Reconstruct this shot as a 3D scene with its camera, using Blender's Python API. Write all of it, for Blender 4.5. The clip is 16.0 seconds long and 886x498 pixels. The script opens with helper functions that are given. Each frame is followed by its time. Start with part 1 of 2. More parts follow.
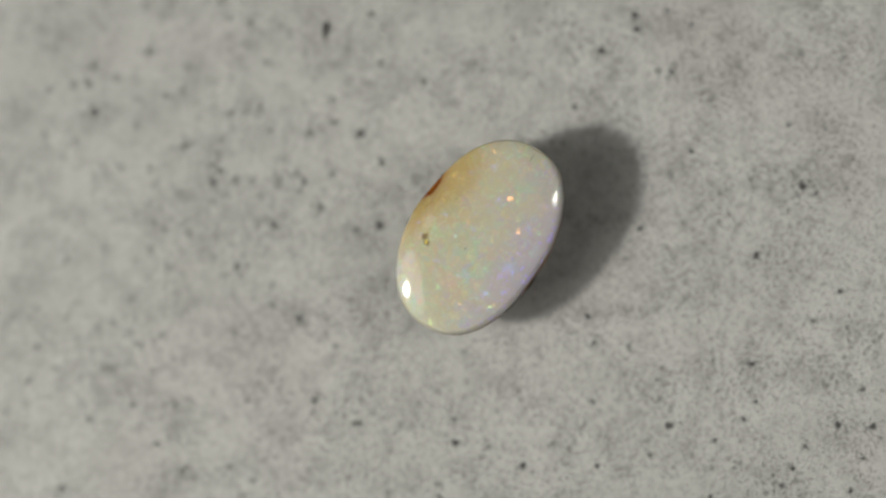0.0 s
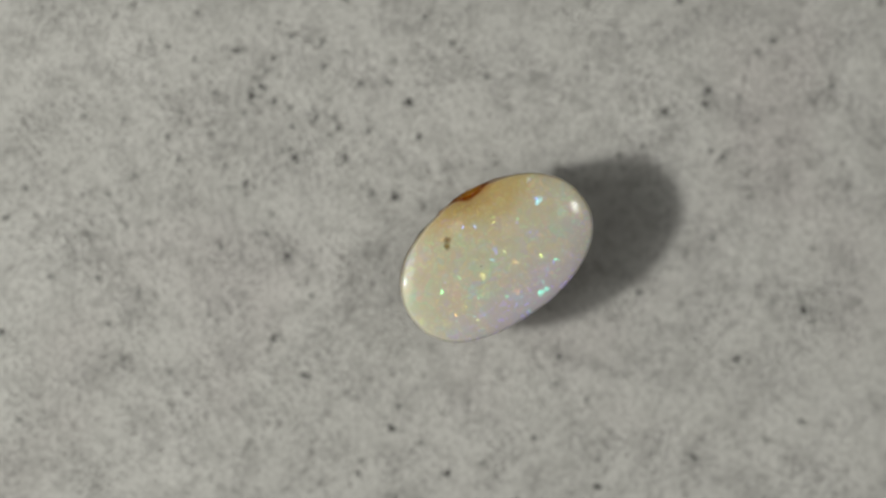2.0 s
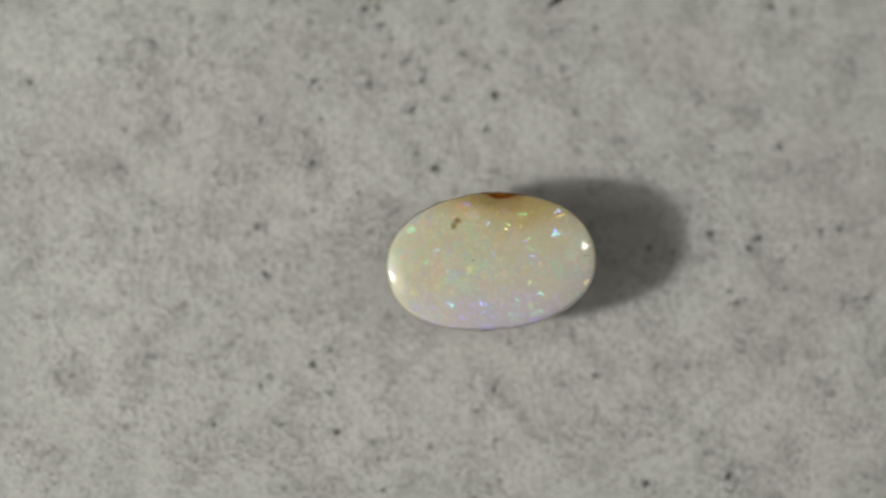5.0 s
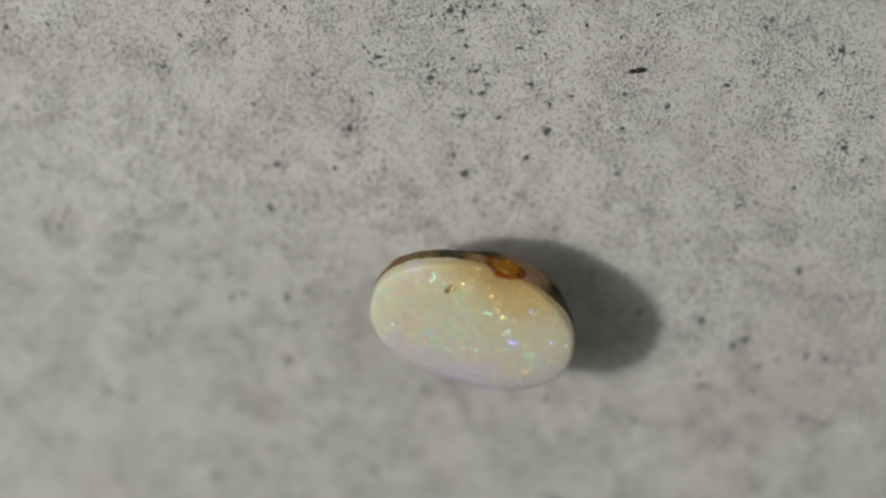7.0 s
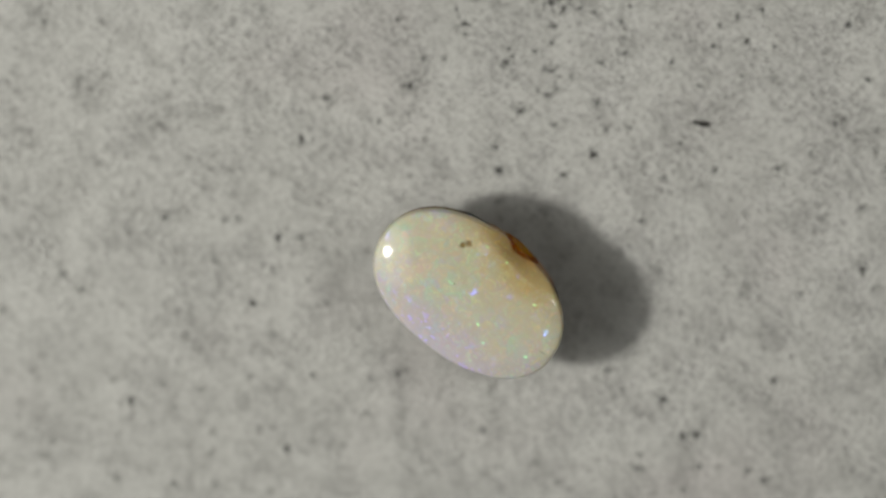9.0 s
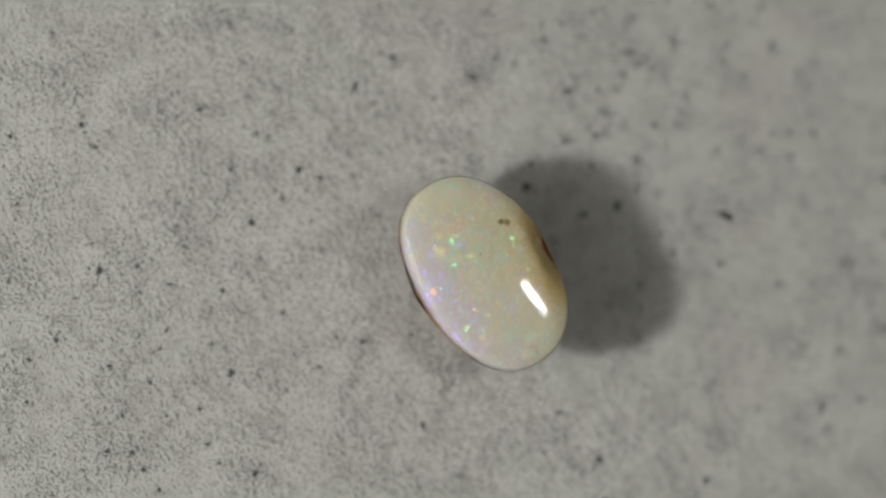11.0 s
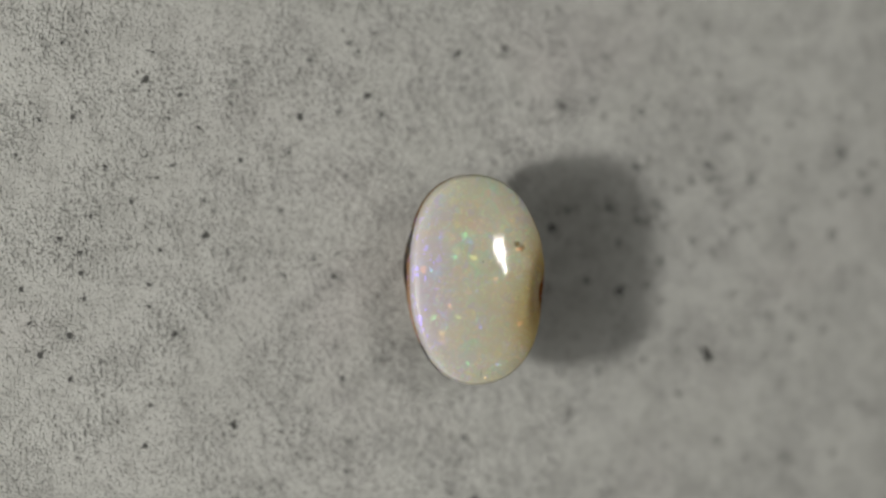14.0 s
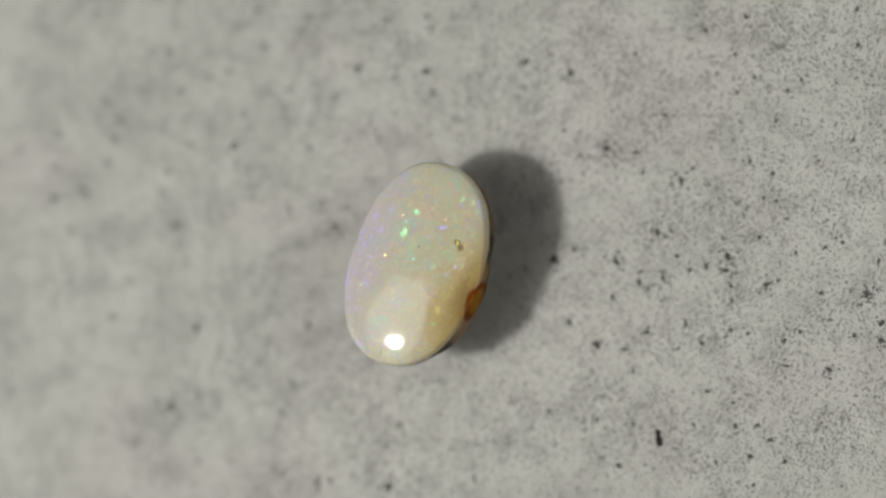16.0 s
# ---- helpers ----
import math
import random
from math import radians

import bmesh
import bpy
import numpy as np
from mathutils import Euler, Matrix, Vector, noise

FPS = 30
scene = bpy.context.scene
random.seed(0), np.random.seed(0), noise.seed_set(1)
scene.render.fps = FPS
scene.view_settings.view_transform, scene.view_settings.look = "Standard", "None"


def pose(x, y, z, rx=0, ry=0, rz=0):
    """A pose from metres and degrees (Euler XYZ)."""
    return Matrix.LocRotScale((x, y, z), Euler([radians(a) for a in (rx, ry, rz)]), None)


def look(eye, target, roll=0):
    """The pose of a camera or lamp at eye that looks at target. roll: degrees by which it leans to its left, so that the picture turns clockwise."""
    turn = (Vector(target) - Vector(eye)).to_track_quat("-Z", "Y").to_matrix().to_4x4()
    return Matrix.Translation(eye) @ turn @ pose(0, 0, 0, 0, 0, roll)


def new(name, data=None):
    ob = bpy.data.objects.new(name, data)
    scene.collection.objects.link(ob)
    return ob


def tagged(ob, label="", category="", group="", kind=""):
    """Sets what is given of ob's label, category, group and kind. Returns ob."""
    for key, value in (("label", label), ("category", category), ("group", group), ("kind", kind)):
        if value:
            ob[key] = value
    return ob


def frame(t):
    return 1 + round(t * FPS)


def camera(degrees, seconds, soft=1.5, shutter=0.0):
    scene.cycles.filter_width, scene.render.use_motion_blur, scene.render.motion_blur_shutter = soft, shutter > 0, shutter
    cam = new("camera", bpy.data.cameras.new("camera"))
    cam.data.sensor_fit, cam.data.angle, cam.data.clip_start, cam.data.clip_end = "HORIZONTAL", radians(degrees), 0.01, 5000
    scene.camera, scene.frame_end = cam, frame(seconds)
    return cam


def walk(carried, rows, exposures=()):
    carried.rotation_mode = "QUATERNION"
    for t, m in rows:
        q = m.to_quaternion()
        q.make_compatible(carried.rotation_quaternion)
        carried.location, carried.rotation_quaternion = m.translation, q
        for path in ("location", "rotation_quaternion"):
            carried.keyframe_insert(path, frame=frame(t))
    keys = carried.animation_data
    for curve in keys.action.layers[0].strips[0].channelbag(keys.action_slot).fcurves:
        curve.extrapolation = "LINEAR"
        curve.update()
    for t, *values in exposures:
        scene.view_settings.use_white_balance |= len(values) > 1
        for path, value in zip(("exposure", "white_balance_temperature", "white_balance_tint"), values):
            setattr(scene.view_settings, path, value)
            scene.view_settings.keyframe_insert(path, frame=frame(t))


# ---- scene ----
# Units are metres; MM keeps the small sizes readable.
MM = 0.001
SPAN = 0.25                     # camera to the pivot of the rocking plate
cam = camera(12.343, 16.0, soft=2.5)
cam.data.dof.use_dof = True
cam.data.dof.focus_distance = SPAN - 7.2 * MM
cam.data.dof.aperture_fstop = 12.0
walk(cam, [(0.0, pose(0, 0, SPAN)), (16.0, pose(0, 0, SPAN))])

# ---- light: two stand lamps, one on each side, and an added weak overhead fill in a plain room ----
world = bpy.data.worlds.new("room_air")
scene.world = world
world.use_nodes = True
world.node_tree.nodes["Background"].inputs[0].default_value = (0.9, 0.95, 1.0, 1)
world.node_tree.nodes["Background"].inputs[1].default_value = 0.0
scene.view_settings.exposure = 0.0


def round_lamp(name, way, far, across, watts, colour):
    """A round lamp head or added light disc, far metres from the stone along way, that faces it."""
    data = bpy.data.lights.new(name, "AREA")
    data.shape, data.size = "DISK", across
    data.energy, data.color = watts, colour
    lamp = new(name, data)
    centre = Vector((0.0014, -0.0004, 0.006))
    lamp.matrix_world = look(centre + Vector(way).normalized() * far, centre)
    return lamp


WARM = (1.0, 0.985, 0.91)
KEY_WAY, SECOND_WAY = (-0.623, -0.117, 0.773), (0.493, 0.095, 0.865)
# each stand lamp: a bright bulb, plus an added wider, dimmer disc softening its shadow
round_lamp("key_lamp_bulb", KEY_WAY, 0.337, 0.034, 0.540, WARM)
round_lamp("key_lamp_soft_disc", KEY_WAY, 0.340, 0.185, 0.265, WARM)
round_lamp("second_lamp_bulb", SECOND_WAY, 0.303, 0.021, 0.084, WARM)
round_lamp("second_lamp_soft_disc", SECOND_WAY, 0.306, 0.120, 0.024, WARM)
# unseen fill light, added high above for weak, broad ambient light
round_lamp("overhead_fill", (0, 0, 1), 0.50, 0.96, 0.16, WARM)


# ---- node helpers ----
class Nodes:
    """A short way to write a node tree."""

    def __init__(self, name):
        self.mat = bpy.data.materials.new(name)
        self.mat.use_nodes = True
        self.tree = self.mat.node_tree
        self.bsdf = self.tree.nodes["Principled BSDF"]
        self.out = self.tree.nodes["Material Output"]
        self.place = self.add("ShaderNodeTexCoord").outputs["Object"]

    def add(self, kind):
        return self.tree.nodes.new(kind)

    def link(self, a, b):
        self.tree.links.new(a, b)

    def feed(self, socket, value):
        if isinstance(value, bpy.types.NodeSocket):
            self.link(value, socket)
        else:
            socket.default_value = value

    def math(self, op, a, b=0.0, clamp=False):
        node = self.add("ShaderNodeMath")
        node.operation, node.use_clamp = op, clamp
        self.feed(node.inputs[0], a)
        self.feed(node.inputs[1], b)
        return node.outputs[0]

    def vector(self, op, a, b=(0, 0, 0)):
        node = self.add("ShaderNodeVectorMath")
        node.operation = op
        self.feed(node.inputs[0], a)
        self.feed(node.inputs[1], b)
        return node

    def noise(self, scale, detail=3.0, rough=0.5, where=None, distortion=0.0):
        node = self.add("ShaderNodeTexNoise")
        self.link(where or self.place, node.inputs["Vector"])
        node.inputs["Scale"].default_value = scale
        node.inputs["Detail"].default_value = detail
        node.inputs["Roughness"].default_value = rough
        node.inputs["Distortion"].default_value = distortion
        return node.outputs["Fac"]

    def cells(self, scale, where=None, feature="F1"):
        node = self.add("ShaderNodeTexVoronoi")
        node.feature = feature
        self.link(where or self.place, node.inputs["Vector"])
        node.inputs["Scale"].default_value = scale
        return node

    def red(self, colour):
        node = self.add("ShaderNodeSeparateColor")
        self.link(colour, node.inputs[0])
        return node.outputs[0]

    def ramp(self, value, *stops):
        node = self.add("ShaderNodeValToRGB")
        while len(node.color_ramp.elements) < len(stops):
            node.color_ramp.elements.new(0.5)
        for element, (at, colour) in zip(node.color_ramp.elements, stops):
            element.position = at
            element.color = (colour, colour, colour, 1) if isinstance(colour, (int, float)) else (*colour, 1)
        self.link(value, node.inputs[0])
        return node.outputs[0]

    def step(self, value, low, high, to_low=0.0, to_high=1.0):
        node = self.add("ShaderNodeMapRange")
        node.interpolation_type = "SMOOTHSTEP"
        self.link(value, node.inputs[0])
        for k, x in enumerate((low, high, to_low, to_high)):
            node.inputs[k + 1].default_value = x
        return node.outputs[0]

    def mix(self, factor, a, b, blend="MIX"):
        node = self.add("ShaderNodeMix")
        node.data_type, node.blend_type = "RGBA", blend
        self.feed(node.inputs[0], factor)
        for socket, value in ((node.inputs[6], a), (node.inputs[7], b)):
            self.feed(socket, (*value, 1) if isinstance(value, tuple) and len(value) == 3 else value)
        return node.outputs[2]

    def bump(self, height, strength, distance, normal=None):
        node = self.add("ShaderNodeBump")
        node.inputs["Strength"].default_value = strength
        node.inputs["Distance"].default_value = distance
        self.link(height, node.inputs["Height"])
        if normal is not None:
            self.link(normal, node.inputs["Normal"])
        return node.outputs[0]

    def distance(self, centre, stretch=(1, 1, 1), wobble=0.0, scale=900.0):
        """Distance in millimetres from a point, with stretched axes and an uneven edge."""
        gap = self.vector("SUBTRACT", self.place, tuple(c * MM for c in centre)).outputs[0]
        gap = self.vector("MULTIPLY", gap, tuple(s / MM for s in stretch)).outputs[0]
        length = self.vector("LENGTH", gap).outputs["Value"]
        if wobble:
            length = self.math("ADD", length, self.math("MULTIPLY", self.math("SUBTRACT", self.noise(scale), 0.5), wobble))
        return length


# ---- materials ----
def plate_material():
    """Pale grey ceramic, full of fine dark grains that gather in drifts and clots."""
    n = Nodes("speckled_ceramic")
    flat = n.vector("MULTIPLY", n.place, (1, 1, 0)).outputs[0]
    clouds = n.noise(110, 4, 0.6, flat)
    patches = n.noise(480, 4, 0.6, flat)
    grain = n.noise(2600, 3, 0.65, flat)
    fine = n.noise(7500, 2, 0.6, flat)
    tone = n.ramp(clouds, (0.3, (0.625, 0.624, 0.60)), (0.7, (0.735, 0.734, 0.71)))
    tone = n.mix(n.step(n.noise(70, 2, 0.5, flat), 0.5, 0.75, 0.0, 0.6), tone, (0.63, 0.60, 0.59))
    tone = n.mix(n.step(patches, 0.45, 0.70, 0.0, 0.35), tone, (0.38, 0.377, 0.362))
    tone = n.mix(n.step(n.noise(1050, 3, 0.55, flat), 0.50, 0.70, 0.0, 0.36), tone, (0.34, 0.337, 0.325))
    tone = n.mix(n.step(fine, 0.35, 0.62, 0.18, 0.0), tone, (0.40, 0.395, 0.38))
    # grains: small ones everywhere, larger ones where the drifts are thick
    pits = None
    drift = n.step(n.noise(230, 3, 0.6, flat), 0.36, 0.64)
    for scale, low, high, deep, colour in ((5600, 0.565, 0.66, 0.43, (0.12, 0.118, 0.115)), (3400, 0.60, 0.71, 0.42, (0.10, 0.098, 0.095)), (1700, 0.66, 0.74, 0.42, (0.10, 0.098, 0.094)), (800, 0.69, 0.77, 0.36, (0.13, 0.128, 0.122))):
        spread = n.vector("ADD", flat, (0.013 * scale / 1500, 0.007, 0)).outputs[0]
        spots = n.noise(scale, 1.5, 0.5, spread)
        shift = n.math("ADD", spots, n.math("MULTIPLY", n.math("SUBTRACT", drift, 0.5), 0.075))
        grit = n.step(shift, low, high)
        tone = n.mix(n.math("MULTIPLY", grit, deep), tone, colour)
        pits = n.math("ADD", pits, n.step(shift, low - 0.05, high)) if pits else n.step(shift, low - 0.05, high)
    n.link(tone, n.bsdf.inputs["Base Color"])
    n.bsdf.inputs["Roughness"].default_value = 0.85
    n.bsdf.inputs["Specular IOR Level"].default_value = 0.18
    relief = n.math("SUBTRACT", n.math("ADD", grain, n.math("MULTIPLY", fine, 0.5)), n.math("MULTIPLY", pits, 0.5))
    n.link(n.bump(relief, 1.0, 0.10 * MM), n.bsdf.inputs["Normal"])
    return n.mat


def plain_material(name, colour, rough, metal=0.0, vary=0.15, scale=300.0):
    n = Nodes(name)
    dark = tuple(c * (1 - vary) for c in colour)
    n.link(n.mix(n.noise(scale, 4, 0.6), dark, colour), n.bsdf.inputs["Base Color"])
    n.bsdf.inputs["Roughness"].default_value = rough
    n.bsdf.inputs["Metallic"].default_value = metal
    n.link(n.bump(n.noise(scale * 5, 3, 0.6), 0.2, 0.02 * MM), n.bsdf.inputs["Normal"])
    return n.mat


def opal_material():
    """Milky opal: translucent cream body, honey stain on one side, and pinfire flakes that flash as the stone rocks."""
    n = Nodes("milky_opal")
    haze = n.noise(330, 3, 0.55)
    body = n.ramp(haze, (0.3, (0.62, 0.584, 0.43)), (0.7, (0.675, 0.65, 0.52)))
    warp = n.add("ShaderNodeTexNoise")
    n.link(n.place, warp.inputs["Vector"])
    warp.inputs["Scale"].default_value = 900
    loose = n.vector("ADD", n.place, n.vector("MULTIPLY", warp.outputs["Color"], (0.0016, 0.0016, 0.0016)).outputs[0]).outputs[0]
    for scale, deep in ((480, 0.5), (900, 0.5), (1900, 0.42), (3600, 0.2)):
        patch = n.red(n.cells(scale, loose).outputs["Color"])
        tint = n.ramp(patch, (0.0, (0.60, 0.54, 0.78)), (0.2, (0.66, 0.60, 0.62)), (0.36, (0.76, 0.60, 0.52)), (0.52, (0.76, 0.69, 0.42)), (0.66, (0.66, 0.64, 0.52)), (0.84, (0.55, 0.74, 0.52)), (1.0, (0.50, 0.68, 0.66)))
        body = n.mix(n.math("MULTIPLY", n.step(n.noise(420 + scale * 0.2, 2, 0.5), 0.42, 0.64), deep), body, tint)
    lilac = n.step(n.distance((0.4, -4.2, 6.5), (0.38, 0.8, 0.7), 1.6), 3.4, 0.4)
    body = n.mix(n.math("MULTIPLY", lilac, 0.7), body, (0.64, 0.57, 0.72))
    # honey stain, amber ring, and small marks
    honey = n.step(n.distance((2.0, 4.3, 6.4), (0.52, 0.95, 0.7), 1.8, 700), 3.3, 0.9)
    body = n.mix(n.math("MULTIPLY", honey, 0.85), body, (0.53, 0.33, 0.085))
    amberish = n.step(n.distance((1.6, 3.4, 6.6), (0.36, 0.62, 0.5), 1.6, 500), 2.6, 0.8)
    body = n.mix(n.math("MULTIPLY", amberish, 0.38), body, (0.66, 0.55, 0.27))
    rust = n.step(n.distance((1.3, 4.3, 6.0), (0.45, 1.0, 1.0), 0.8, 900), 1.5, 0.5)
    body = n.mix(n.math("MULTIPLY", rust, 0.75), body, (0.42, 0.20, 0.05))
    # a thin brown skin along the girdle
    split = n.add("ShaderNodeSeparateXYZ")
    n.link(n.place, split.inputs[0])
    height = n.math("SUBTRACT", split.outputs[2], n.math("MULTIPLY", split.outputs[1], 0.073))
    height = n.math("SUBTRACT", height, n.math("MULTIPLY", split.outputs[0], 0.029))
    height = n.math("ADD", height, n.math("MULTIPLY", n.math("SUBTRACT", n.noise(600, 3, 0.6), 0.5), 0.0006))
    height = n.math("SUBTRACT", height, n.step(split.outputs[1], 0.4 * MM, 3.0 * MM, 0.0, 0.02 * MM))
    along = n.math("ADD", split.outputs[0], n.math("MULTIPLY", n.math("SUBTRACT", n.noise(900, 3, 0.6), 0.5), 0.0012))
    along = n.math("MULTIPLY", n.math("ADD", along, 6 * MM), 1 / (12 * MM), True)
    rock = n.ramp(along, (0.0, (0.20, 0.10, 0.03)), (0.22, (0.16, 0.085, 0.03)), (0.26, (0.025, 0.018, 0.012)), (0.36, (0.03, 0.02, 0.012)), (0.41, (0.30, 0.15, 0.06)), (0.60, (0.40, 0.235, 0.13)), (0.77, (0.36, 0.22, 0.12)), (0.83, (0.022, 0.016, 0.010)))
    skin = n.step(height, 6.15 * MM, 5.97 * MM, 0.0, 0.95)
    body = n.mix(skin, body, rock)
    eye = n.distance((1.05, 4.3, 5.9), (0.64, 1.0, 0.88), 0.22, 900)
    ring = n.math("MULTIPLY", n.step(eye, 0.48, 0.66), n.step(eye, 0.98, 0.8))
    body = n.mix(n.step(eye, 0.8, 0.6), body, (0.40, 0.165, 0.008))
    body = n.mix(n.math("MULTIPLY", ring, 0.95), body, (0.22, 0.045, 0.001))
    for x, y, reach, deep in ((-1.74, 2.56, 0.35, 0.8), (-1.97, 2.30, 0.27, 0.9)):
        mark = n.distance((x, y, 7.2), (1, 1, 0.5), 0.34, 1600)
        body = n.mix(n.math("MULTIPLY", n.step(mark, reach, reach * 0.3), deep), body, (0.17, 0.085, 0.015))
    halo = n.step(n.distance((-0.9, 2.85, 7.2), (0.9, 1.3, 0.6), 0.5, 1300), 0.6, 0.2)
    body = n.mix(n.math("MULTIPLY", halo, 0.5), body, (0.78, 0.70, 0.50))
    # hairline cracks and a pinhole: place, stretch, reach in millimetres
    for centre, stretch, reach in (((5.45, -0.15, 6.8), (0.32, 2.6, 0.3), 0.20), ((5.75, 0.0, 6.6), (1.3, 2.0, 0.3), 0.13), ((1.15, 2.2, 7.25), (2.6, 0.75, 0.3), 0.16),
                                   ((-0.35, 3.1, 6.9), (0.8, 2.4, 0.4), 0.19), ((-0.62, 3.25, 6.9), (2.6, 1.0, 0.4), 0.16), ((-1.04, 0.16, 7.4), (1.2, 1.6, 0.3), 0.13)):
        line = n.step(n.distance(centre, stretch, 0.22, 2200), reach * 0.85, reach * 0.3)
        body = n.mix(n.math("MULTIPLY", line, 0.6), body, (0.11, 0.07, 0.03))
    n.link(body, n.bsdf.inputs["Base Color"])
    n.bsdf.inputs["IOR"].default_value = 1.45
    bare = n.math("SUBTRACT", 1.0, n.math("MULTIPLY", skin, 0.9))
    n.link(n.math("MULTIPLY", n.step(eye, 0.8, 1.08, 0.06, 0.5), bare), n.bsdf.inputs["Specular IOR Level"])
    n.link(n.math("SUBTRACT", 0.65, n.math("MULTIPLY", bare, 0.585)), n.bsdf.inputs["Roughness"])
    n.link(n.math("MULTIPLY", n.step(eye, 0.9, 1.5, 0.0, 0.85), bare), n.bsdf.inputs["Subsurface Weight"])
    n.bsdf.inputs["Subsurface Radius"].default_value = (0.9, 0.85, 0.7)
    n.bsdf.inputs["Subsurface Scale"].default_value = 2.4 * MM
    # flakes: small mirrors inside the stone, each with its own tilt and colour
    shader = n.bsdf.outputs[0]
    normal = n.add("ShaderNodeNewGeometry").outputs["Normal"]
    warp = n.add("ShaderNodeTexNoise")
    n.link(n.place, warp.inputs["Vector"])
    warp.inputs["Scale"].default_value = 1800
    bent = n.vector("ADD", n.place, n.vector("MULTIPLY", warp.outputs["Color"], (0.0011, 0.0009, 0.0009)).outputs[0]).outputs[0]
    bent = n.vector("ADD", bent, (0.0203, 0.0117, 0.0309)).outputs[0]
    some = n.step(n.noise(480, 2, 0.5), 0.40, 0.60, 0.45, 1.0)
    for scale, tilt, power in ((1100, 1.4, 0.03), (2100, 1.4, 0.09), (3800, 1.3, 0.12)):
        cell = n.cells(scale, bent)
        lean = n.vector("MULTIPLY", n.vector("SUBTRACT", cell.outputs["Color"], (0.5, 0.5, 0.5)).outputs[0], (tilt, tilt, 0.2)).outputs[0]
        facing = n.vector("NORMALIZE", n.vector("ADD", normal, lean).outputs[0]).outputs[0]
        again = n.add("ShaderNodeTexWhiteNoise")
        n.link(cell.outputs["Color"], again.inputs["Vector"])
        glow = n.ramp(again.outputs["Value"], (0.0, (0.10, 0.08, 1.0)), (0.22, (0.20, 0.25, 1.0)), (0.40, (0.05, 0.9, 0.45)), (0.62, (0.25, 1.0, 0.30)), (0.80, (1.0, 0.75, 0.15)), (1.0, (1.0, 0.30, 0.12)))
        dot = n.math("MULTIPLY", n.math("MULTIPLY", n.step(cell.outputs["Distance"], 0.62, 0.12), some), power)
        gloss = n.add("ShaderNodeBsdfAnisotropic")
        n.link(n.mix(dot, (0.0, 0.0, 0.0), glow), gloss.inputs["Color"])
        gloss.inputs["Roughness"].default_value = 0.31
        n.link(facing, gloss.inputs["Normal"])
        both = n.add("ShaderNodeAddShader")
        n.link(shader, both.inputs[0])
        n.link(gloss.outputs[0], both.inputs[1])
        shader = both.outputs[0]
    # violet fire along the lower long side
    near = n.step(n.distance((-0.2, -4.3, 6.6), (0.38, 0.9, 0.6), 1.0), 3.0, 0.6)
    fire = n.math("MULTIPLY", n.math("ADD", n.step(n.noise(1500, 2, 0.5), 0.58, 0.66), n.step(n.noise(2900, 1, 0.5), 0.63, 0.70)), near)
    sheen = n.add("ShaderNodeBsdfAnisotropic")
    n.link(n.mix(n.math("MULTIPLY", fire, 0.5), (0.0, 0.0, 0.0), (0.22, 0.12, 1.0)), sheen.inputs["Color"])
    sheen.inputs["Roughness"].default_value = 0.62
    both = n.add("ShaderNodeAddShader")
    n.link(shader, both.inputs[0])
    n.link(sheen.outputs[0], both.inputs[1])
    n.link(both.outputs[0], n.out.inputs[0])
    return n.mat


def potch_material():
    """Brown host rock under the opal, with black pits."""
    n = Nodes("brown_potch")
    body = n.ramp(n.noise(500, 4, 0.6), (0.3, (0.08, 0.045, 0.022)), (0.5, (0.17, 0.10, 0.05)), (0.72, (0.28, 0.19, 0.11)))
    pits = n.step(n.noise(900, 3, 0.55), 0.54, 0.62)
    body = n.mix(n.math("MULTIPLY", pits, 0.8), body, (0.02, 0.015, 0.01))
    tan = n.step(n.distance((2.1, 4.0, 5.1), (0.45, 0.7, 0.9), 0.6, 900), 1.35, 0.8)
    body = n.mix(n.math("MULTIPLY", tan, 0.85), body, (0.40, 0.235, 0.13))
    for centre, stretch, reach in (((-1.6, 3.9, 4.7), (0.42, 0.8, 0.9), 1.3), ((4.9, 2.4, 5.2), (0.5, 0.45, 1.0), 0.9), ((-1.2, -4.0, 4.6), (0.45, 0.6, 1.0), 0.9), ((2.6, -3.5, 4.5), (0.7, 0.6, 1.0), 0.7)):
        dark = n.step(n.distance(centre, stretch, 0.5, 1200), reach, reach * 0.6)
        body = n.mix(dark, body, (0.018, 0.013, 0.009))
    n.link(body, n.bsdf.inputs["Base Color"])
    n.bsdf.inputs["Roughness"].default_value = 0.6
    n.bsdf.inputs["Specular IOR Level"].default_value = 0.12
    n.link(n.bump(n.noise(1500, 3, 0.6), 0.4, 0.1 * MM), n.bsdf.inputs["Normal"])
    return n.mat


CERAMIC, OPAL, POTCH = plate_material(), opal_material(), potch_material()
INK = plain_material("charcoal_fleck", (0.125, 0.123, 0.12), 0.9, 0.0, 0.4, 3000)
SMUDGE = plain_material("grey_fleck", (0.20, 0.197, 0.19), 0.9, 0.0, 0.4, 3000)
CRUMB = plain_material("black_crumb", (0.012, 0.010, 0.008), 0.45, 0.0, 0.5, 4000)
STEEL = plain_material("dull_steel", (0.30, 0.30, 0.31), 0.45, 0.9, 0.1, 200)
BENCH = plain_material("grey_bench", (0.07, 0.07, 0.072), 0.7, 0.0, 0.2, 12)
WALL = plain_material("grey_wall", (0.06, 0.06, 0.062), 0.9, 0.0, 0.15, 12)


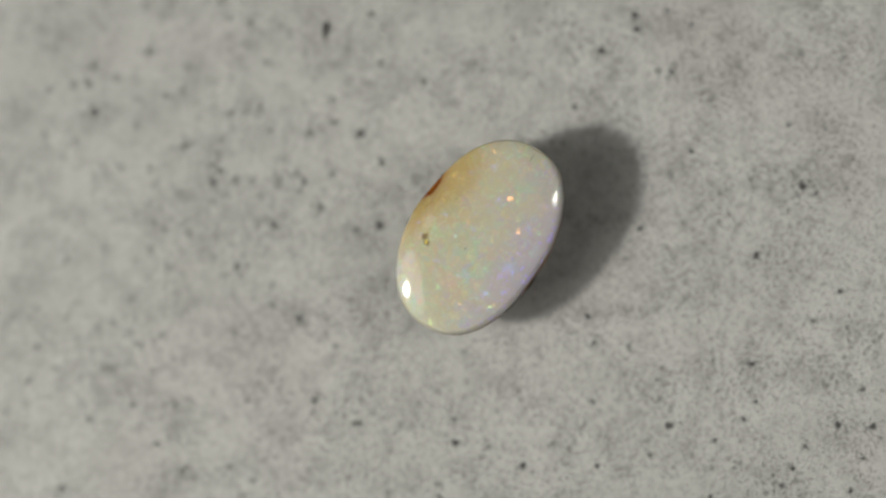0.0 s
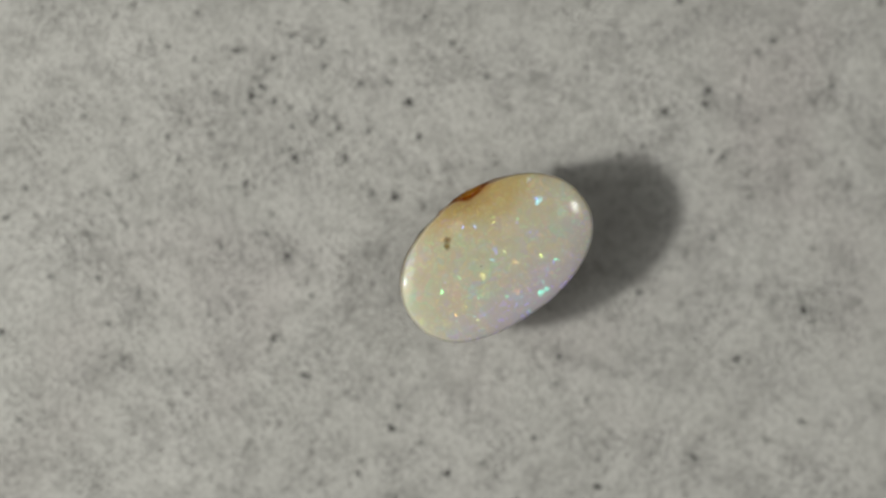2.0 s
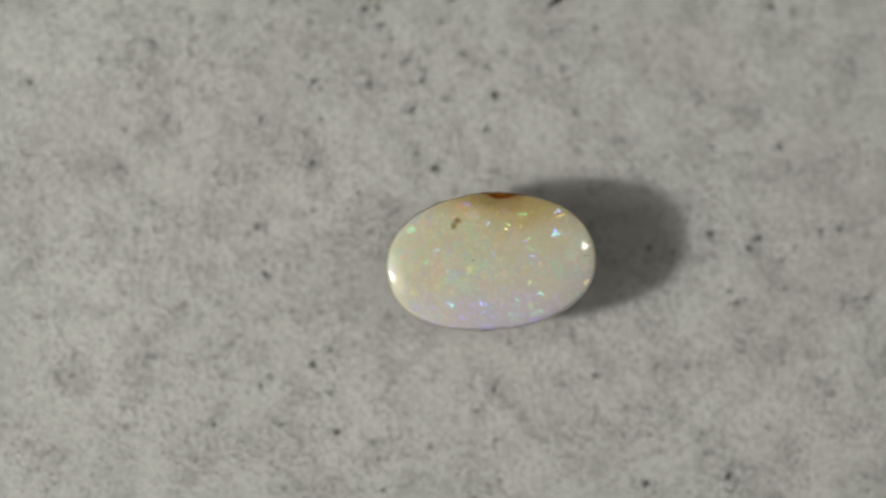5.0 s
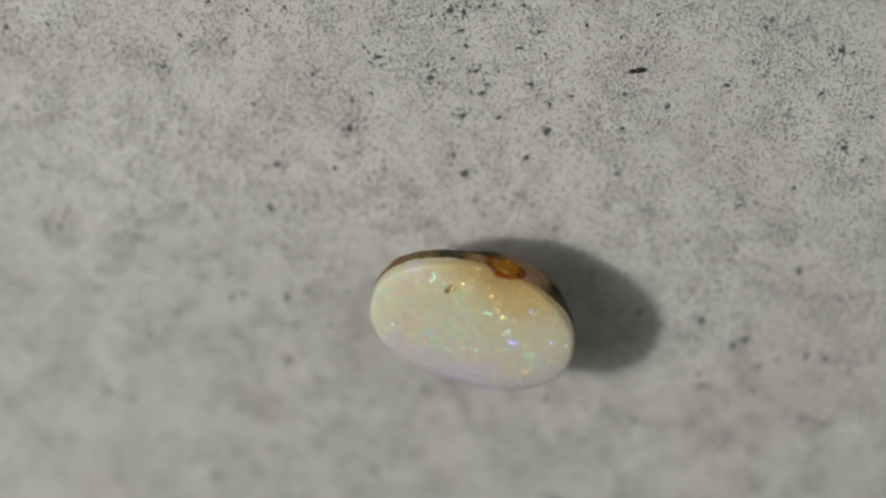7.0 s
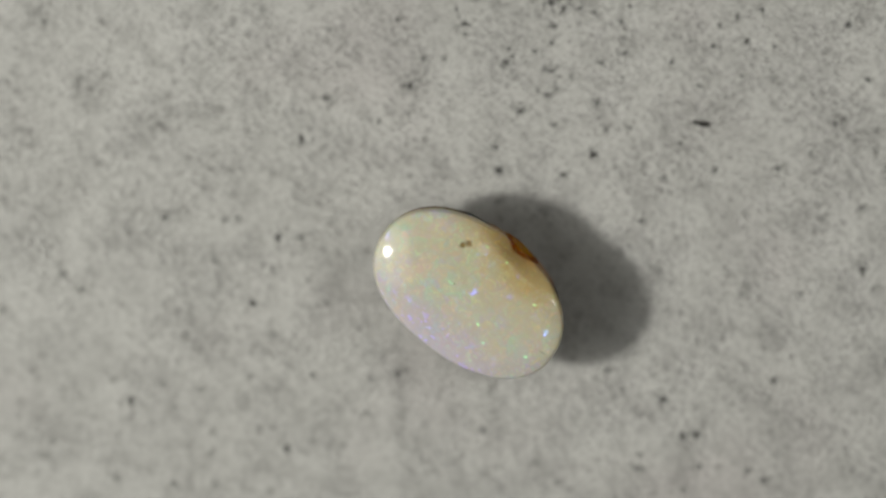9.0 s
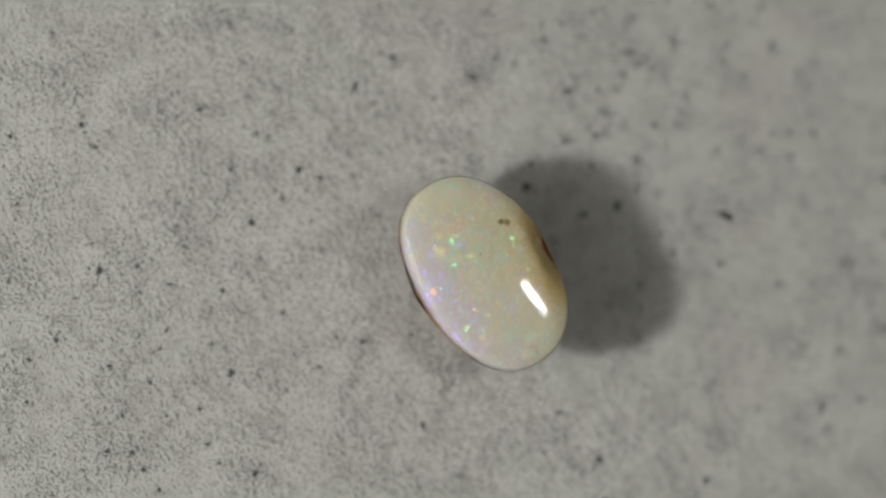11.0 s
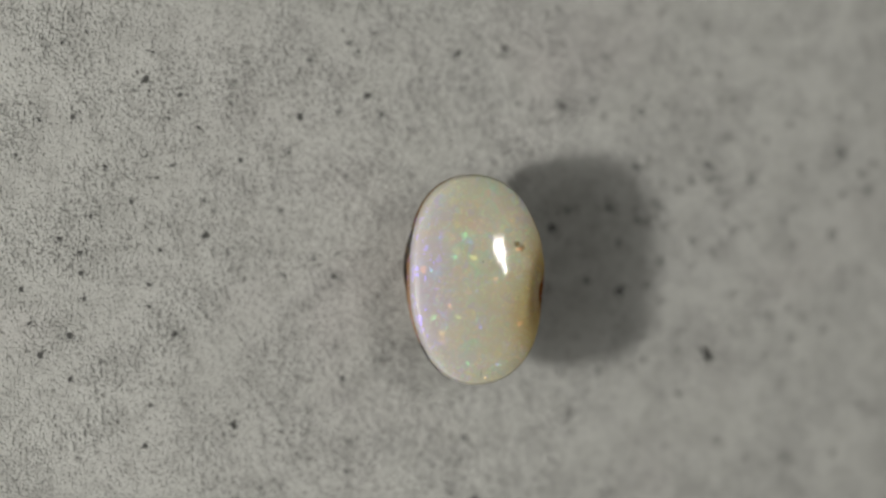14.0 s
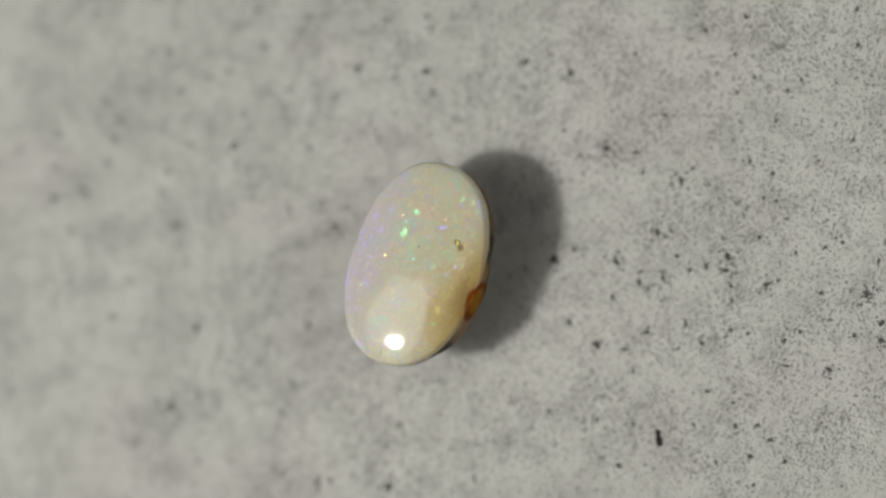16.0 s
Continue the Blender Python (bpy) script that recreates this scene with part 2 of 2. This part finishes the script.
# ---- mesh helpers ----
def link_mesh(name, bm, material, parent=None, label=""):
    mesh = bpy.data.meshes.new(name)
    bm.normal_update()
    bm.to_mesh(mesh)
    bm.free()
    mesh.materials.append(material)
    for face in mesh.polygons:
        face.use_smooth = True
    ob = new(name, mesh)
    if parent is not None:
        ob.parent = parent
    return tagged(ob, label)


def part(name, bm, material, parent, label=""):
    return link_mesh(name, bm, material, parent, label)


def lathe(profile, sides, outline=None):
    """A closed round body from (radius share, z) rows; outline(angle) gives the radius in metres."""
    bm = bmesh.new()
    rings = []
    for share, z in profile:
        if share == 0:
            rings.append([bm.verts.new((0, 0, z))])
            continue
        ring = []
        for k in range(sides):
            a = 2 * math.pi * k / sides
            r = share * (outline(a) if outline else 1.0)
            ring.append(bm.verts.new((r * math.cos(a), r * math.sin(a), z)))
        rings.append(ring)
    for lower, upper in zip(rings, rings[1:]):
        for k in range(sides):
            a, b = lower[k % len(lower)], lower[(k + 1) % len(lower)]
            c, d = upper[(k + 1) % len(upper)], upper[k % len(upper)]
            corners = [v for i, v in enumerate((a, b, c, d)) if v not in (a, b, c, d)[:i]]
            if len(corners) > 2:
                bm.faces.new(corners)
    bmesh.ops.recalc_face_normals(bm, faces=bm.faces)
    return bm


def block(size, at):
    bm = bmesh.new()
    bmesh.ops.create_cube(bm, size=1.0, matrix=Matrix.Translation(at) @ Matrix.Diagonal((*size, 1)))
    return bm


# ---- the plain room ----
FLOOR_Z = -0.13


def build_room():
    tagged(link_mesh("floor", block((1.0, 1.0, 0.02), (0, 0, FLOOR_Z - 0.01)), BENCH), kind="structure", label="plain dark grey working surface")
    tagged(link_mesh("ceiling", block((1.0, 1.0, 0.02), (0, 0, 0.56)), WALL), kind="structure", label="plain grey ceiling")
    high = 0.55 - FLOOR_Z
    mid = FLOOR_Z + high / 2
    for name, size, at in (("wall_north", (1.0, 0.02, high), (0, 0.51, mid)), ("wall_south", (1.0, 0.02, high), (0, -0.51, mid)),
                           ("wall_east", (0.02, 1.04, high), (0.51, 0, mid)), ("wall_west", (0.02, 1.04, high), (-0.51, 0, mid))):
        tagged(link_mesh(name, block(size, at), WALL), kind="structure", label="plain grey wall")


def build_stand():
    """The fixed foot, and the turning yoke in which the plate rocks."""
    stand = new("turntable_stand")
    stand.matrix_basis = pose(1.4 * MM, -0.36 * MM, FLOOR_Z)
    tagged(stand, "dull steel foot under the turning plate", "stand")
    part("foot", lathe([(0, 0), (1, 0), (1, 0.006), (0.96, 0.008), (0, 0.008)], 48, lambda a: 0.06), STEEL, stand)
    part("post", lathe([(0, 0.008), (1, 0.008), (1, 0.062), (0, 0.062)], 32, lambda a: 0.011), STEEL, stand)
    yoke = new("turntable_yoke")
    tagged(yoke, "dull steel yoke that holds the rocking plate", "yoke")
    low = FLOOR_Z + 0.062
    part("crossbar", block((0.150, 0.016, 0.006), (0, 0, low + 0.003)), STEEL, yoke)
    for side in (-1, 1):
        part("arm", block((0.006, 0.016, 0.012 - low - 0.006), (side * 0.072, 0, (low + 0.006 + 0.006) / 2 + 0.003)), STEEL, yoke)
        pin = lathe([(0, 0), (1, 0), (1, 0.0088), (0, 0.0088)], 20, lambda a: 0.0016)
        bmesh.ops.transform(pin, matrix=pose(side * 0.0606, 0, -2.2 * MM, 0, side * 90, 0), verts=pin.verts)
        part("pin", pin, STEEL, yoke)
    return yoke


# ---- the rocking plate ----
PLATE_R, PLATE_T = 0.062, 0.004


def fleck_mesh(name, seed, material):
    """A thin ragged flake, about 1 across."""
    rng = random.Random(seed)
    sides = 11
    lobes = [0.5 * (0.7 + 0.5 * rng.random()) for _ in range(sides)]
    bm = bmesh.new()
    low = [bm.verts.new((r * math.cos(2 * math.pi * k / sides), r * math.sin(2 * math.pi * k / sides), 0)) for k, r in enumerate(lobes)]
    top = bm.verts.new((0.05, 0.02, 0.06))
    for k in range(sides):
        bm.faces.new((low[k], low[(k + 1) % sides], top))
    bm.faces.new(low[::-1])
    mesh = bpy.data.meshes.new(name)
    bm.to_mesh(mesh)
    bm.free()
    mesh.materials.append(material)
    return mesh


FLECKS_LARGE = [(-0.3, 23.5), (-1.42, 5.4), (-12.3, -0.08), (-9.95, -5.87), (-1.92, -16.2), (9.6, -14.9), (0.93, -8.43), (4.78, -26.42), (3.92, -18.28), (-8.8, -10.1), (-19.3, -15.5), (20.0, 13.5), (22.9, -0.5)]
FLECKS_MIDDLE = [(-0.2, 14.37), (-16.57, 12.21), (-25.59, 12.92), (14.74, -15.87), (-1.25, -23.81), (-8.39, -16.29), (-6.37, -13.86), (7.12, -8.09), (-0.17, -9.57), (0.75, -11.44)]
FLECKS_SMALL = [(-3.92, 12.58), (5.36, 16.7), (-7.91, 5.0), (-18.73, 4.9), (-0.43, -8.18), (12.53, -1.02), (11.15, -0.61), (12.8, -8.11), (2.84, -27.0), (-1.15, -18.95), (-4.01, -16.14), (-6.68, -10.84), (10.55, -20.31), (-3.24, -11.53), (-0.83, 18.15), (-15.4, 15.9), (-16.72, 18.56), (15.81, -3.69), (13.44, -13.42), (17.29, -12.2), (19.24, -3.83), (0.8, -27.4), (-6.88, -6.92), (1.55, -23.68), (19.2, -2.15)]

MORE_LARGE = [(18.11, 19.5)]
MORE_MIDDLE = [(-16.21, -8.94), (-9.01, -7.67), (-8.76, -5.03), (-13.18, -6.89), (-9.0, -18.12), (-10.37, -17.39), (-3.37, -23.06), (-7.77, 21.9), (-0.34, 9.61), (0.99, 12.24), (4.69, 19.18), (12.21, 15.45), (10.49, 24.92), (-27.95, 7.95), (-30.36, 7.06), (-9.11, 3.54), (17.87, 10.13), (17.76, 16.55)]
MORE_SMALL = [(-18.07, -14.35), (-17.72, -15.54), (-12.18, -9.34), (-12.64, -6.3), (2.22, -19.75), (-1.88, -20.86), (-9.23, 11.8), (-10.71, 15.05), (-8.87, 16.52), (-6.32, 19.39), (6.93, 10.98), (5.75, 22.66), (16.07, 17.59), (15.1, 8.1), (-14.76, 6.31)]

BOLD = [(-4.84, 15.56), (-2.4, 12.15), (-2.46, 9.12), (-4.92, 11.0), (-8.8, 6.35), (16.2, -4.45), (14.62, -14.93), (-1.67, 10.92), (-8.31, 11.41), (-12.5, 2.8), (14.93, -0.06), (17.24, -1.22), (17.87, -0.64), (-4.03, 15.69), (-11.36, -19.4), (-5.25, 24.23), (-3.98, 18.29), (2.7, 9.55), (18.11, 19.5), (-2.38, 6.43)]
OTHER_MIDDLE = [(3.7, -24.6), (19.7, 4.8), (21.7, -0.6), (24.1, -4.9), (4.2, 20.4), (-21.0, -19.5), (4.8, 21.4), (-2.9, 25.9), (-3.9, 14.5), (-11.8, 9.2), (-20.6, 7.2), (7.4, 8.0), (9.2, 13.1), (1.9, 7.5), (-3.9, 25.6), (6.1, 20.6)]
WEST_SMALL = [(-9.2, -25.9), (-9.3, -23.9), (-17.4, -21.4), (-13.0, -18.9), (-29.1, -3.5), (-9.1, 8.2), (-8.1, 9.0), (-20.1, 9.5), (-17.4, 10.0), (-18.9, 12.1), (-14.4, 13.0), (-8.6, 13.1), (-15.6, 13.7), (-21.2, 13.9), (-13.5, 15.8), (-16.3, 16.5), (-10.4, 16.6), (-8.9, 17.3), (-8.1, 18.3), (-21.3, 18.4), (-12.0, 19.0), (-19.3, 19.1), (-13.8, 20.6), (-8.1, 26.1)]
INNER_SMALL = [(-7.2, -27.4), (-2.1, -25.0), (0.0, -23.8), (-6.3, -22.1), (-4.1, -20.6), (-6.8, -19.6), (-5.5, -19.0), (-6.2, -18.0), (-5.3, 11.7), (-1.1, 12.5), (-3.4, 13.6), (-5.8, 14.9), (-3.2, 16.3), (-2.4, 16.6), (-6.5, 17.0), (-0.7, 17.1), (-1.1, 20.4), (-7.2, 21.0), (-1.9, 21.1), (-4.5, 21.6), (-7.4, 24.3), (-2.7, 24.3), (-4.5, 26.3), (-5.6, 27.5), (2.6, -29.6), (0.9, -19.7), (2.4, 11.3), (3.5, 12.2), (1.3, 14.4), (0.6, 15.7), (3.2, 16.9), (3.4, 18.6), (0.3, 21.0)]
EAST_SMALL = [(6.3, -24.7), (8.1, -19.9), (28.6, 2.2), (20.1, 3.8), (21.3, 13.0), (6.5, 13.2), (21.0, 15.9), (13.3, 17.4), (7.1, 18.7), (13.4, 19.7), (7.7, 21.3), (13.4, 23.0)]


def build_plate():
    edge = 0.0006
    profile = [(0, 0), (0.3, 0), (0.7, 0), (1 - edge / PLATE_R, 0), (1 - 0.3 * edge / PLATE_R, -0.3 * edge), (1, -edge), (1, -PLATE_T + edge), (1 - edge / PLATE_R, -PLATE_T), (0, -PLATE_T)]
    plate = link_mesh("turntable_plate", lathe(profile, 96, lambda a: PLATE_R), CERAMIC)
    tagged(plate, "matte pale grey speckled ceramic plate, rocking and turning", "plate")
    shapes = [fleck_mesh("fleck", k, INK) for k in range(6)]
    rng = random.Random(4)
    dust = bmesh.new()
    for places, across in ((FLECKS_LARGE, 0.55), (FLECKS_MIDDLE, 0.45), (FLECKS_SMALL, 0.35), (MORE_LARGE, 0.52), (MORE_MIDDLE, 0.41), (MORE_SMALL, 0.31), (BOLD, 0.58), (OTHER_MIDDLE, 0.46), (WEST_SMALL, 0.36), (INNER_SMALL, 0.36), (EAST_SMALL, 0.36)):
        for x, y in places:
            size = across * rng.uniform(0.75, 1.0) * MM
            ob = new("fleck", rng.choice(shapes))
            ob.parent = plate
            ob.matrix_basis = pose(x * MM, y * MM, 0.002 * MM, 0, 0, rng.uniform(0, 360)) @ Matrix.Diagonal((size, size * rng.uniform(0.55, 0.9), size * 0.4, 1))
            for k in range(16 if places is BOLD else 8):
                far, turn = across * rng.uniform(0.35, 1.3) * MM, rng.uniform(0, 2 * math.pi)
                wide = across * rng.uniform(0.14, 0.42) * MM
                spot = Vector((x * MM + far * math.cos(turn), y * MM + far * math.sin(turn), 0.002 * MM))
                ring = [dust.verts.new(spot + Vector((wide * rng.uniform(0.3, 0.6) * math.cos(a), wide * rng.uniform(0.3, 0.6) * math.sin(a), 0))) for a in [2 * math.pi * q / 7 for q in range(7)]]
                top = dust.verts.new(spot + Vector((0, 0, wide * 0.03)))
                for q in range(7):
                    dust.faces.new((ring[q], ring[(q + 1) % 7], top))
    tagged(part("fleck_dust", dust, SMUDGE, plate, "fine grey dust round the dark flecks"), kind="stuff")
    return plate


def build_crumb():
    """Two black grains stuck together."""
    bm = bmesh.new()
    for x, long, wide in ((0.16, 0.62, 0.36), (-0.30, 0.46, 0.27)):
        made = bmesh.ops.create_icosphere(bm, subdivisions=3, radius=0.5)
        for v in made["verts"]:
            v.co *= 1 + 0.35 * noise.noise(v.co * 3.1 + Vector((x * 9, 1, 5)))
            v.co = Vector((v.co.x * long + x, v.co.y * wide, v.co.z * 0.24)) * MM
    low = min(v.co.z for v in bm.verts)
    for v in bm.verts:
        v.co.z -= low
    return tagged(link_mesh("crumb", bm, CRUMB), "tiny black crumb lying on the speckled plate", "crumb")


# ---- the opal ----
STONE_AT = (1.2 * MM, -1.1 * MM, 0.0)


def girdle(a):
    """The stone's outline: a rounded oblong with two worn flats."""
    c, s = abs(math.cos(a)) / 6.2, abs(math.sin(a)) / 4.08
    r = 1 / (c ** 2.2 + s ** 2.2) ** (1 / 2.2)
    for at, deep, wide in ((-52, 0.012, 17), (-95, 0.036, 26), (-128, 0.022, 20), (-12, -0.024, 24), (97, -0.034, 26), (109, 0.012, 5)):
        off = (math.degrees(a) - at + 180) % 360 - 180
        r *= 1 - deep * math.exp(-(off / wide) ** 2)
    return r * MM


def flare(co):
    """How far the girdle wall juts out under the crown's rim on the honey-coloured side, as a share of the radius."""
    a, z = math.degrees(math.atan2(co.y, co.x)), co.z / MM
    low = max(0.0, min(1.0, (6.35 - z) / 0.7)) * max(0.0, min(1.0, (z - 3.0) / 1.5))
    out = 0.036 * math.exp(-((a - 72) / 24) ** 2) + 0.026 * math.exp(-((a - 134) / 24) ** 2)
    chips = 0.022 * noise.noise(co * 1300) * math.exp(-((a - 95) / 45) ** 4)
    return 1 + (out + chips) * low


def crown_z(s):
    return (7.5 - 0.501 * s ** 2 - 0.168 * s ** 8.7) * MM


def lean(co):
    """The crown's face slopes a little down to one long side."""
    return 0.073 * co.y + 0.029 * co.x


def shoulder(co):
    """A worn bevel along the honey-coloured side, in metres of drop."""
    a = math.atan2(co.y, co.x)
    s = co.xy.length / girdle(a)
    off = (math.degrees(a) - 76 + 180) % 360 - 180
    rise = max(0.0, min(1.0, (s - 0.70) / 0.29))
    fall = max(0.0, min(1.0, (co.z / MM - 5.05) / 0.6))
    return 0.80 * MM * rise * rise * (3 - 2 * rise) * math.exp(-(off / 26) ** 2) * fall


def wall_share(share, z, a):
    """The host rock stands steeper along both long sides."""
    off = (math.degrees(a) - 55 + 180) % 360 - 180
    other = (math.degrees(a) + 105 + 180) % 360 - 180
    steep = max(math.exp(-(off / 50) ** 4), 0.95 * math.exp(-(other / 38) ** 4))
    kept = 1.0 - 0.03 * (5.05 * MM - z) / MM
    return share + (max(share, kept) - share) * steep if z > 3.4 * MM else share + 0.1 * steep


def build_opal():
    stone = new("opal_cabochon")
    tagged(stone, "polished oval milky white opal cabochon with honey-brown edge", "gemstone")
    shares = [0] + [k / 26 for k in range(1, 25)] + [0.94, 0.955, 0.965, 0.973]
    top = [(s, crown_z(s)) for s in shares] + [(0.981, 6.77 * MM), (0.988, 6.67 * MM), (0.994, 6.50 * MM), (0.998, 6.26 * MM), (1.0, 5.95 * MM), (0.998, 5.5 * MM), (0.985, 5.05 * MM)]
    bm = lathe(top, 144, girdle)
    for v in bm.verts:
        k = flare(v.co)
        v.co.x, v.co.y = v.co.x * k, v.co.y * k
        v.co.z += lean(v.co) - shoulder(v.co) + 0.05 * MM * noise.noise(v.co * 350)
    part("dome", bm, OPAL, stone, "milky white opal with pinfire colour and a honey stain")
    under = [(0.985, 5.05 * MM), (0.95, 4.8 * MM), (0.87, 4.4 * MM), (0.74, 3.6 * MM), (0.60, 2.6 * MM), (0.48, 1.5 * MM), (0.40, 0.5 * MM), (0.36, 0.0), (0, 0.0)]
    bm = lathe(under, 144, girdle)
    for v in bm.verts:
        share, a = 0.985, math.atan2(v.co.y, v.co.x)
        z, jut = v.co.z, flare(v.co)
        if v.co.xy.length > 1e-6 and z < 5.0 * MM:
            share = v.co.xy.length / girdle(a)
            k = wall_share(share, z, a) / share
            if z > 0.1 * MM:
                k *= 1 + noise.noise(v.co * 900) * 0.03 + noise.noise(v.co * 350) * 0.04
            v.co.x *= k
            v.co.y *= k
        v.co.x, v.co.y = v.co.x * jut, v.co.y * jut
        v.co.z += lean(v.co) * min(1.0, z / (5.0 * MM))
        if z > 5.0 * MM:
            v.co.z += 0.05 * MM * noise.noise(Vector((v.co.x, v.co.y, z)) * 350)
    part("base", bm, POTCH, stone, "rough dark brown host rock")
    return stone


# ---- motion ----
def plate_pose(t, yoke_only=False):
    """The plate turns steadily on its stand and rocks about its own x axis."""
    beat = 2 * math.pi / 1.53528
    rock = 0.11635 - 0.21859 * math.sin(beat * t) - 0.27897 * math.cos(beat * t) - 0.0014 * math.sin(2 * beat * t) - 0.0018 * math.cos(2 * beat * t)
    turn = 0.99150 - 0.179925 * t
    stand = pose(1.4066 * MM, -0.3565 * MM, 0) @ pose(0, 0, 0, math.degrees(0.012433)) @ pose(0, 0, 0, 0, math.degrees(0.002345)) @ pose(0, 0, 0, 0, 0, math.degrees(turn))
    if yoke_only:
        return stand
    pivot = (0, 0.1947 * MM, -0.3250 * MM)
    return stand @ Matrix.Translation(pivot) @ pose(0, 0, 0, math.degrees(rock)) @ pose(0, 0, 0, 0, math.degrees(0.022625)) @ Matrix.Translation([-c for c in pivot])


build_room()
yoke = build_stand()
plate = build_plate()
stone = build_opal()
crumb = build_crumb()


def motions():
    times = [k / 10 for k in range(161)]
    walk(yoke, [(t, plate_pose(t, True)) for t in times])
    walk(plate, [(t, plate_pose(t)) for t in times])
    walk(stone, [(t, plate_pose(t) @ Matrix.Translation(STONE_AT)) for t in times])
    walk(crumb, [(t, plate_pose(t) @ pose(6.85 * MM, 14.94 * MM, 0, 0, 0, 25)) for t in times])


motions()
